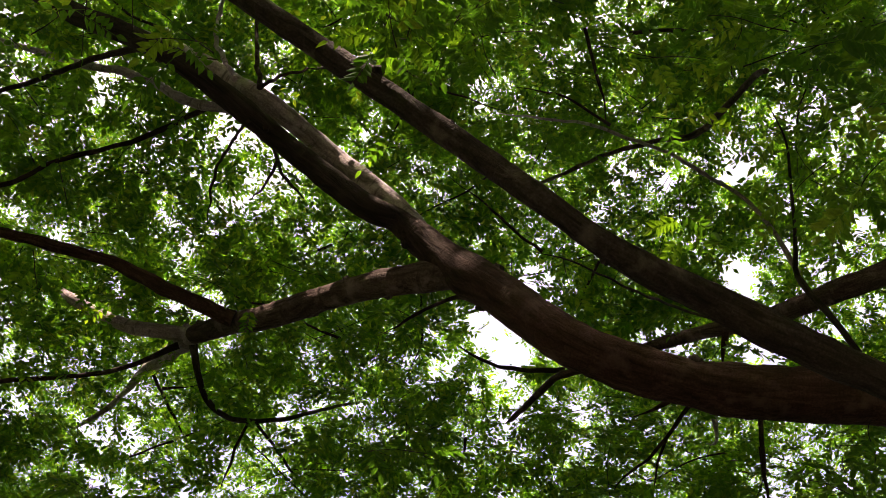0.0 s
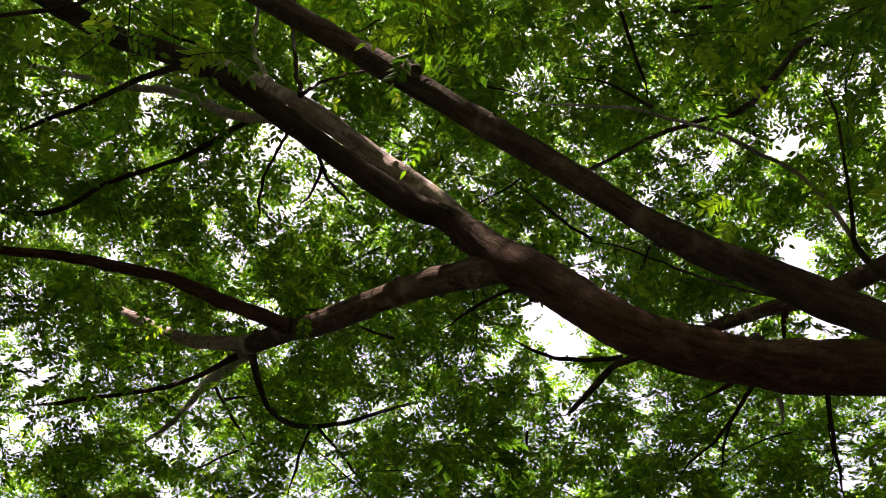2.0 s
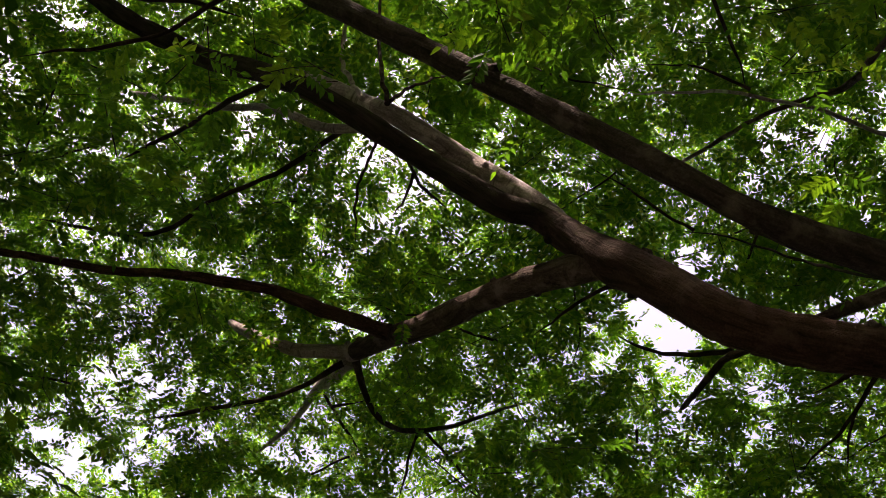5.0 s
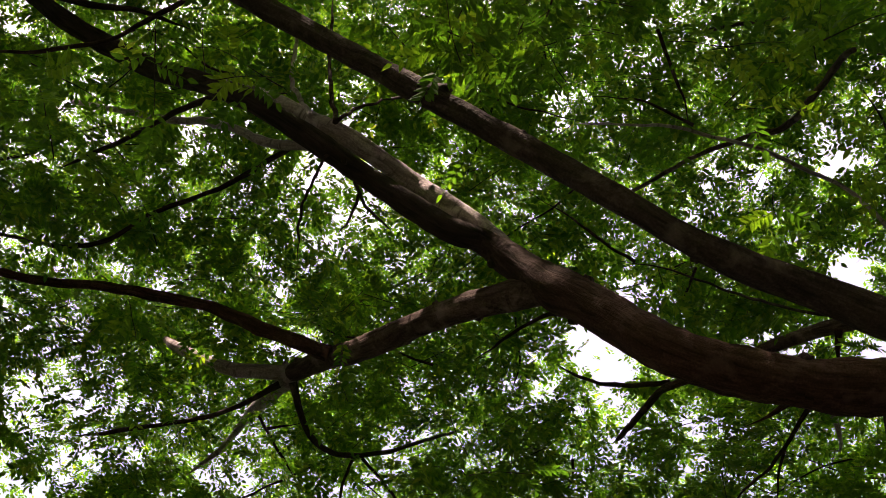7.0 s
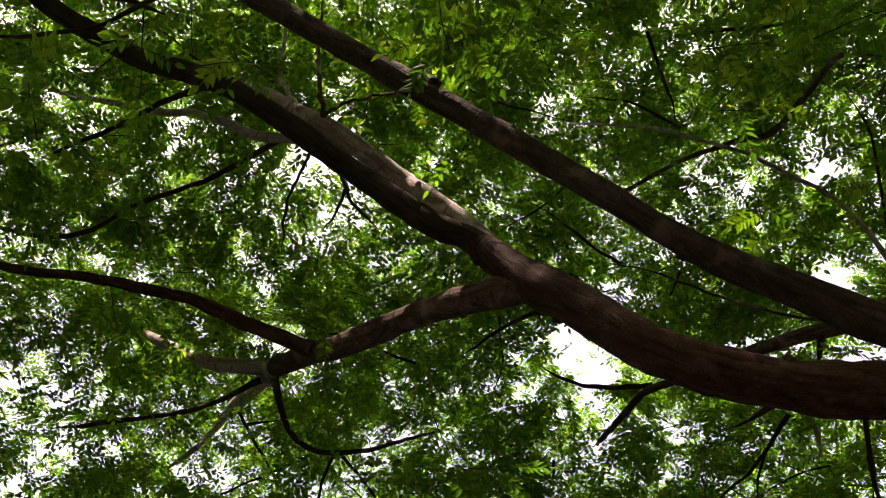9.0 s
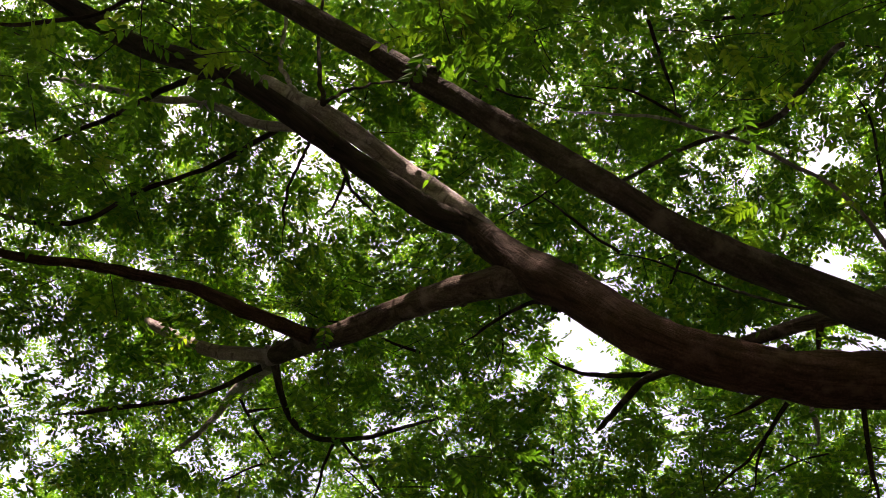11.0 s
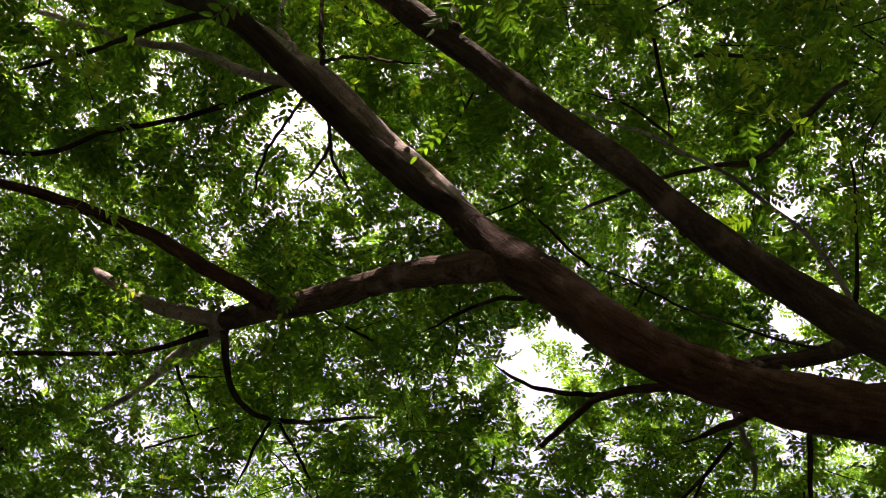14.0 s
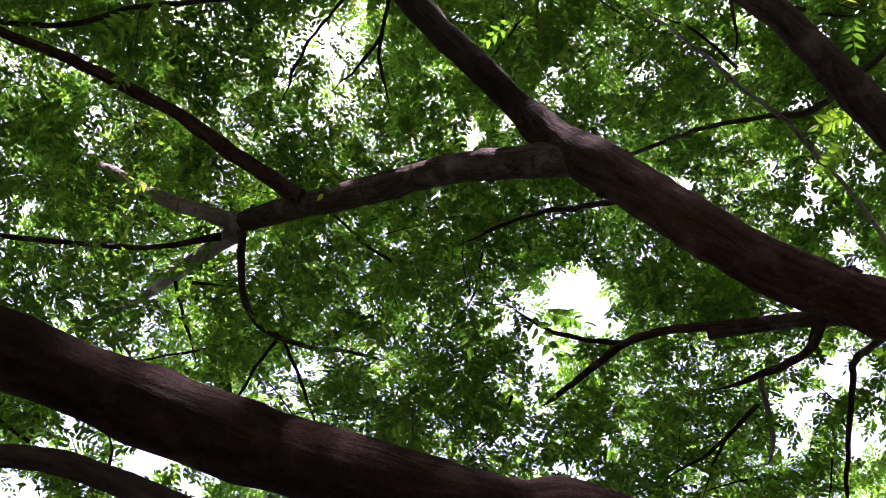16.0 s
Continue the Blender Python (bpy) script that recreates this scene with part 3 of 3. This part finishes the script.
THIN = [(0.417, 0.014, 0.032), (0.296, -0.215, 0.038), (-0.423, -0.222, 0.051), (0.073, -0.139, 0.025), (-0.289, 0.109, 0.032), (0.429, 0.250, 0.045), (0.373, 0.019, 0.037), (0.519, -0.073, 0.050), (-0.293, -0.189, 0.034), (0.355, -0.113, 0.031), (0.555, 0.189, 0.040), (0.456, 0.129, 0.040), (0.588, 0.019, 0.041), (0.578, -0.022, 0.054), (0.066, 0.060, 0.035), (0.135, 0.082, 0.032), (0.288, 0.224, 0.027), (-0.464, 0.255, 0.028), (-0.267, 0.163, 0.022), (-0.096, 0.165, 0.032), (-0.146, 0.094, 0.057), (-0.203, 0.056, 0.038), (-0.108, 0.117, 0.032), (-0.171, 0.031, 0.038), (0.290, 0.036, 0.025), (0.352, 0.094, 0.037), (-0.366, -0.016, 0.022), (-0.208, -0.014, 0.025), (-0.144, -0.108, 0.025), (-0.019, -0.227, 0.038), (0.037, 0.285, 0.029), (-0.095, 0.095, 0.050), (-0.108, 0.106, 0.040), (-0.087, 0.001, 0.060), (0.033, 0.037, 0.040), (0.273, 0.233, 0.050), (0.551, 0.165, 0.060), (0.571, 0.180, 0.050), (0.291, 0.042, 0.050), (-0.187, -0.278, 0.050), (-0.066, -0.271, 0.050), (0.187, -0.256, 0.060), (0.594, -0.248, 0.050), (0.563, -0.085, 0.035), (0.478, -0.017, 0.040), (-0.384, 0.102, 0.055), (-0.264, 0.108, 0.050), (-0.142, 0.111, 0.040), (0.231, 0.211, 0.040), (-0.383, -0.174, 0.050), (-0.394, -0.161, 0.050), (0.521, -0.279, 0.050)]
# the same from a few steps further on: standing place, right, up, ahead
LAST = [np.array((-0.471, 0.910, 1.475)), np.array((0.9816, -0.1254, 0.1440)), np.array((-0.1837, -0.8256, 0.5336)), np.array((-0.0519, 0.5502, 0.8334))]
LATE_OPENINGS = [(0.141, -0.050, 0.033), (0.176, -0.076, 0.029), (0.163, -0.038, 0.025), (0.471, 0.090, 0.025), (0.449, 0.007, 0.025), (0.408, -0.174, 0.025), (0.424, 0.236, 0.015), (0.328, 0.204, 0.017), (-0.340, -0.241, 0.032), (-0.480, -0.273, 0.032), (0.067, -0.088, 0.013), (-0.079, 0.128, 0.017), (0.417, 0.045, 0.022), (0.455, -0.133, 0.029), (0.481, -0.209, 0.032), (0.382, -0.158, 0.018), (0.392, -0.222, 0.025), (0.481, 0.160, 0.027), (-0.308, -0.228, 0.019), (0.032, 0.131, 0.019), (0.067, 0.146, 0.013), (0.128, 0.195, 0.018), (0.137, 0.160, 0.011), (-0.015, 0.163, 0.014), (0.404, 0.163, 0.020), (0.354, 0.258, 0.017), (0.373, 0.090, 0.018), (-0.403, -0.266, 0.017), (-0.279, -0.260, 0.019), (-0.349, -0.206, 0.022)]
DENSE = [(0.009, -0.241, 0.070), (-0.061, -0.095, 0.038), (-0.105, -0.184, 0.032), (0.041, 0.154, 0.045), (-0.054, 0.134, 0.038), (-0.404, 0.058, 0.057), (0.277, -0.075, 0.032), (-0.290, -0.101, 0.057), (-0.245, -0.018, 0.045), (-0.143, -0.075, 0.038), (-0.340, -0.126, 0.051), (-0.118, -0.228, 0.076), (-0.169, -0.164, 0.045), (-0.362, 0.168, 0.035), (0.039, 0.125, 0.019), (0.453, 0.037, 0.029), (-0.270, -0.110, 0.032), (0.040, -0.119, 0.025), (0.351, -0.034, 0.029), (-0.452, -0.162, 0.032), (-0.175, -0.159, 0.032), (0.164, 0.168, 0.024), (-0.319, 0.177, 0.043), (-0.244, 0.198, 0.031), (0.352, -0.083, 0.040), (0.436, 0.044, 0.033), (0.246, 0.024, 0.033), (-0.091, -0.037, 0.032), (-0.215, 0.101, 0.050), (0.049, 0.109, 0.040), (-0.324, -0.012, 0.050), (-0.103, 0.192, 0.040), (0.540, 0.271, 0.050), (0.149, 0.151, 0.060), (0.153, 0.112, 0.050), (0.282, 0.138, 0.045), (-0.318, -0.102, 0.050), (-0.194, -0.185, 0.040), (-0.305, -0.285, 0.060), (-0.326, -0.306, 0.050), (0.144, -0.083, 0.030), (0.493, 0.124, 0.045), (-0.263, -0.071, 0.040), (-0.416, 0.029, 0.050), (-0.303, 0.057, 0.050), (-0.352, -0.033, 0.050), (-0.271, -0.006, 0.040), (0.437, 0.246, 0.050), (0.406, 0.194, 0.050), (-0.198, 0.209, 0.050), (0.059, 0.164, 0.050), (0.096, 0.131, 0.050), (0.031, 0.230, 0.050), (-0.118, 0.213, 0.040)]
# small breaks through which the sun reaches the bark: the lit place and the radius
FLECKS = [(-0.54, 2.42, 5.05, 0.04), (-0.70, 2.35, 5.17, 0.06), (-0.84, 2.30, 5.24, 0.05), (-0.42, 1.40, 4.30, 0.07), (-0.22, 1.47, 4.18, 0.05), (-0.24, 2.31, 4.54, 0.08), (-0.83, 2.69, 4.77, 0.08), (0.73, 2.30, 3.96, 0.05), (-0.95, 2.05, 2.63, 0.04), (-1.12, 2.02, 2.63, 0.02), (-2.31, 4.17, 5.62, 0.09), (-2.32, 3.41, 5.32, 0.09), (-2.57, 3.47, 5.50, 0.08), (-2.07, 3.88, 5.46, 0.09), (-1.15, 2.97, 4.85, 0.08)]


def spread(where):
    """Across, up and distance of places in the crown, as seen from below."""
    q = where - STAND
    d = q @ AHEAD
    return q @ RIGHT / d, q @ RISE / d, d


def sunny(where, wider):
    """Which places would stand between the sun and the lit patches of bark."""
    hit = np.zeros(len(where), bool)
    ray = np.array(SUN)
    for x, y, z, r in FLECKS:
        q = where - np.array((x, y, z))
        s = q @ ray
        hit |= (s > 0.1) & (np.linalg.norm(q - s[:, None] * ray, axis=1) < r + wider)
    return hit


def veiling(where):
    """Which places hang close under a limb or branch, where few leaves grow."""
    u, v, d = spread(where)
    q = where - LAST[0]
    d2 = q @ LAST[3]
    u2, v2 = q @ LAST[1] / d2, q @ LAST[2] / d2
    hit = np.zeros(len(where), bool)
    for name, pts in WOOD:
        c = spline(pts, 0.1)
        a, b, e = spread(c[:, :3])
        q = c[:, :3] - LAST[0]
        e2 = q @ LAST[3]
        a2, b2 = q @ LAST[1] / e2, q @ LAST[2] / e2
        for x, y, z, r in zip(a, b, e, c[:, 3]):
            hit |= (d < z + 0.1) & (np.hypot(u - x, v - y) < 0.013 + r / z)
        for x, y, z, r in zip(a2, b2, e2, c[:, 3]):
            if z > 1.5:
                hit |= (d2 > 0.3) & (d2 < z + 0.1) & (np.hypot(u2 - x, v2 - y) < 0.006 + r / z)
    return hit


def late_share(where):
    """How much the openings seen from further on leave of the leaves at each place."""
    q = where - LAST[0]
    d = q @ LAST[3]
    u, v = q @ LAST[1] / d, q @ LAST[2] / d
    keep = np.ones(len(where))
    for i, (a, b, r) in enumerate(LATE_OPENINGS):
        s = np.sqrt((u - a) ** 2 + (v - b) ** 2) / r
        keep *= np.where(d > 0.5, np.clip((s - 0.55) / 0.7, 0.02 if i < 3 else 0.1 if r > 0.021 else 0.28, 1), 1)
    return keep


def cover(where):
    """How many leaves of a full crown grow at each place."""
    u, v, d = spread(where)
    keep = np.full(len(where), 0.72)
    for a, b, r in DENSE:
        keep += 0.4 * np.exp(-((u - a) ** 2 + (v - b) ** 2) / (0.8 * r * r))
    for a, b, r in THIN:
        keep *= 1 - 0.42 * np.exp(-((u - a) ** 2 + (v - b) ** 2) / (0.9 * r * r))
    for i, (a, b, r) in enumerate(OPENINGS):
        s = np.sqrt((u - a) ** 2 + (v - b) ** 2) / r
        keep *= np.clip((s - 0.55) / 0.7, 0.02 if i < 2 else 0.36, 1)
    keep *= late_share(where)
    keep[sunny(where, 0.055)] = 0
    keep[veiling(where)] *= 0.15
    return keep


def sprays(count, near, far, half_u, half_v, seed):
    """Leafy twig ends: places of the leaves, their turns, sizes and kinds, and the twigs."""
    r = np.random.default_rng(seed)
    u = r.uniform(0.03 - half_u, 0.03 + half_u, count)
    v = r.uniform(-0.035 - half_v, -0.035 + half_v, count)
    d = near + (far - near) * r.uniform(0, 1, count) ** 0.8
    at = STAND + d[:, None] * (AHEAD + u[:, None] * RIGHT + v[:, None] * RISE)
    head = r.uniform(0, 2 * math.pi, count)
    run = np.stack([np.cos(head), np.sin(head), r.normal(-0.12, 0.3, count)], -1)
    n = 8
    t = np.linspace(0.05, 1, n)
    length = r.uniform(0.16, 0.34, count)
    where = at[:, None] + run[:, None] * (t[None, :, None] * length[:, None, None])
    side = head[:, None] + np.where(np.arange(n) % 2, 1, -1) * r.uniform(0.5, 1.25, (count, n))
    side[:, -1] = head
    d3 = np.stack([np.cos(side), np.sin(side), r.normal(-0.22, 0.28, (count, n))], -1)
    up = np.stack([r.normal(0, 0.33, (count, n)), r.normal(0, 0.33, (count, n)), np.ones((count, n))], -1)
    where, d3, up = where.reshape(-1, 3), d3.reshape(-1, 3), up.reshape(-1, 3)
    turn = frames_of(d3, up)
    size = r.uniform(0.69, 0.98, len(where))
    kinds = r.integers(0, len(LEAVES), len(where))
    keep = cover(where + d3 * 0.09) > r.uniform(0, 1, len(where))
    where, turn, size, kinds = where[keep], turn[keep], size[keep], kinds[keep]
    live = np.min([cover(at + run * (k * length[:, None])) for k in (-0.4, 0.3, 1.0)], axis=0) > 0.45
    at, run, length = at[live], run[live], length[live]
    return where, turn, size, kinds, (at, run, length)


def twiglets(name, at, run, length, parent):
    """The thin ends of twigs that carry the leaves, as one mesh."""
    r = np.random.default_rng(len(at))
    tip = at + run * length[:, None]
    root = at - run * 0.03
    mid = (root + tip) / 2 + r.normal(0, 0.018, at.shape)
    s = np.cross(run, (0, 0, 1.0))
    s /= np.linalg.norm(s, axis=1, keepdims=True)
    w = np.cross(s, run)
    ring = []
    for p, k in ((root, 0.0028), (mid, 0.002), (tip, 0.001)):
        ring += [p + k * s, p - 0.5 * k * s + 0.87 * k * w, p - 0.5 * k * s - 0.87 * k * w]
    V = np.stack(ring, 1).reshape(-1, 3)
    base = (np.arange(len(at)) * 9)[:, None, None]
    quads = [(i, (i + 1) % 3, (i + 1) % 3 + 3, i + 3) for i in range(3)]
    quads += [tuple(j + 3 for j in q) for q in quads]
    Fq = (np.array(quads)[None] + base).reshape(-1, 4)
    me = bpy.data.meshes.new(name)
    me.from_pydata(V.tolist(), [], Fq.tolist())
    me.materials.append(dark_bark)
    ob = new(name, me)
    ob.parent = parent
    ob.matrix_parent_inverse = Matrix.Translation(-parent.location)
    tagged(ob, "thin dark leafy twig ends", kind="stuff")


for count, near, far, hu, hv, seed, shapes in ((300, 3.9, 5.0, 0.76, 0.54, 11, LEAVES), (3900, 5.0, 6.1, 0.74, 0.52, 12, LEAVES),
                                               (7400, 6.3, 8.2, 0.74, 0.52, 13, FAR_LEAVES)):
    where, turn, size, kinds, stems = sprays(count, near, far, hu, hv, seed)
    joined("foliage", where, turn, size, kinds, leaf_green, tree, "dense green pinnate leaves lit from above", shapes)
    twiglets("twig_wood", *stems, tree)


def boughs(count, seed):
    """Long thin twigs that run out through the crown, each bending as it goes."""
    r = random.Random(seed)
    bm = bmesh.new()
    for _ in range(count):
        u, v, d = r.uniform(-0.6, 0.65), r.uniform(-0.45, 0.4), r.uniform(4.6, 6.0)
        p = Vector(STAND + d * (AHEAD + u * RIGHT + v * RISE))
        a = r.gauss(2.6, 0.8)
        go = Vector((math.cos(a), math.sin(a), r.uniform(-0.5, 0.5)))
        thick, n = r.uniform(0.005, 0.011), r.randint(4, 7)
        pts = []
        for k in range(n):
            pts.append((*p, thick * (1 - 0.75 * k / n)))
            p = p + go * 0.2
            go = (go + Vector((r.gauss(0, 0.25), r.gauss(0, 0.25), r.gauss(-0.05, 0.25)))).normalized()
        if cover(np.array([q[:3] for q in pts])).min() > 0.4:
            tube(bm, pts, 6, 0.06, 0.12, point=True)
    part("twig_wood", bm, dark_bark, tree, "thin dark twigs among the leaves", "stuff")


boughs(130, 31)


def shading_crown(count, seed, near, far):
    """Leaves added out of view, over and behind the standing place, to block skylight."""
    r = np.random.default_rng(seed)
    d = r.normal(0, 1, (count, 3))
    d[:, 2] = np.abs(d[:, 2])
    d /= np.linalg.norm(d, axis=1, keepdims=True)
    f = d @ AHEAD
    inside = (f > 0.2) & (np.abs(d @ RIGHT - 0.03 * f) < 0.8 * f) & (np.abs(d @ RISE + 0.035 * f) < 0.58 * f)
    d = d[(d[:, 2] > 0.04) & ~inside]
    where = STAND + np.array((0.3, 0.6, 0.3)) + d * r.uniform(near, far, (len(d), 1))
    where = where[~sunny(where, 0.25)]
    where = where[late_share(where) > 0.5]
    d = where
    head = r.uniform(0, 2 * math.pi, len(d))
    d3 = np.stack([np.cos(head), np.sin(head), r.normal(-0.22, 0.3, len(d))], -1)
    up = np.stack([r.normal(0, 0.4, len(d)), r.normal(0, 0.4, len(d)), np.ones(len(d))], -1)
    joined("foliage", where, frames_of(d3, up), r.uniform(2.4, 3.1, len(d)), r.integers(0, len(OUTER_LEAVES), len(d)), leaf_green, tree,
           "dense green pinnate leaves lit from above", OUTER_LEAVES)


# two unseen leaf shells that keep the limbs' undersides and the ground dark
shading_crown(26000, 21, 5.2, 7.2)
shading_crown(20000, 22, 7.4, 9.5)

# the leaves that hang nearest, each by itself
NEAR = [(-0.96, 1.07, 4.06), (-1.21, 1.11, 4.34), (-0.35, 1.05, 4.13), (-0.34, 1.29, 4.44), (0.72, 1.06, 3.88), (0.86, 1.03, 3.91), (0.96, 1.18, 3.81), (0.67, 1.05, 4.05), (0.88, 1.20, 3.94), (1.09, 1.57, 4.00), (-1.70, 1.58, 4.26), (-1.56, 1.69, 4.18), (1.00, 2.28, 3.42), (-0.39, 2.57, 3.73), (-0.54, 2.57, 3.89), (-0.04, 1.34, 4.59), (-1.65, 1.94, 3.97), (0.43, 1.46, 4.70), (0.67, 2.04, 4.42), (-1.72, 1.41, 4.39), (-0.16, 1.29, 4.62), (0.99, 1.71, 4.21), (-1.17, 0.90, 3.80), (-1.10, 0.92, 3.78), (-0.97, 1.05, 3.95), (-0.36, 1.10, 4.22), (-0.29, 1.13, 4.33), (-0.19, 1.24, 4.38), (-0.08, 1.33, 4.44), (0.57, 1.46, 4.65), (0.79, 1.40, 4.59), (0.65, 1.74, 4.69), (1.06, 1.63, 4.56), (1.04, 2.61, 3.76), (1.16, 2.48, 3.62), (1.28, 2.47, 3.76), (-1.29, 1.01, 4.01), (-1.14, 1.13, 4.08), (-0.99, 1.16, 4.08), (-1.43, 0.97, 3.88), (-1.49, 1.06, 3.80), (-1.64, 1.34, 4.07), (-0.34, 1.13, 4.23)]
leaf_meshes = []
for k, (V, Fc) in enumerate(LEAVES):
    me = bpy.data.meshes.new("leaf")
    me.from_pydata(V.tolist(), [], Fc)
    me.materials.append(near_green)
    leaf_meshes.append(me)
r = random.Random(5)
bunches = []
for x, y, z in NEAR:
    head = r.uniform(0, 6.28)
    run = Vector((math.cos(head), math.sin(head), r.uniform(-0.3, 0.1)))
    bunches.append((Vector((x, y, z)) - run * 0.11, run, head))
hidden = veiling(np.array([b[0] + b[1] * (0.05 * k + 0.06) for b in bunches for k in range(5)])).reshape(-1, 5)
for (start, run, head), veils in zip(bunches, hidden):
    grown = [k for k in range(5) if not veils[k] or r.random() < 0.3]
    if len(grown) < 2:
        continue
    bm = bmesh.new()
    stem = [(*(start + run * (0.24 * k / 4) + Vector((0.006 * math.cos(k * 2.1), 0.006 * math.sin(k * 1.7), 0.012 * math.sin(k * 1.3)))), 0.0021 - 0.0003 * k) for k in range(5)]
    tube(bm, stem, 6, 0.03, 0.1)
    twig = part("twig", bm, dark_bark, tree, "thin dark leafy twig")
    for k in grown:
        a = head + (1 if k % 2 else -1) * r.uniform(0.5, 1.3) if k < 4 else head
        d3 = np.array([(math.cos(a), math.sin(a), r.gauss(-0.3, 0.25))])
        m = Matrix(frames_of(d3, np.array([(r.gauss(0, 0.3), r.gauss(0, 0.3), 1.0)]))[0].tolist()).to_4x4()
        ob = new("leaf", r.choice(leaf_meshes))
        ob.parent = twig
        ob.matrix_basis = Matrix.Translation(start + run * (0.24 * (k + 0.5) / 5)) @ m @ Matrix.Scale(r.uniform(0.7, 0.95), 4)
# -- crown ends
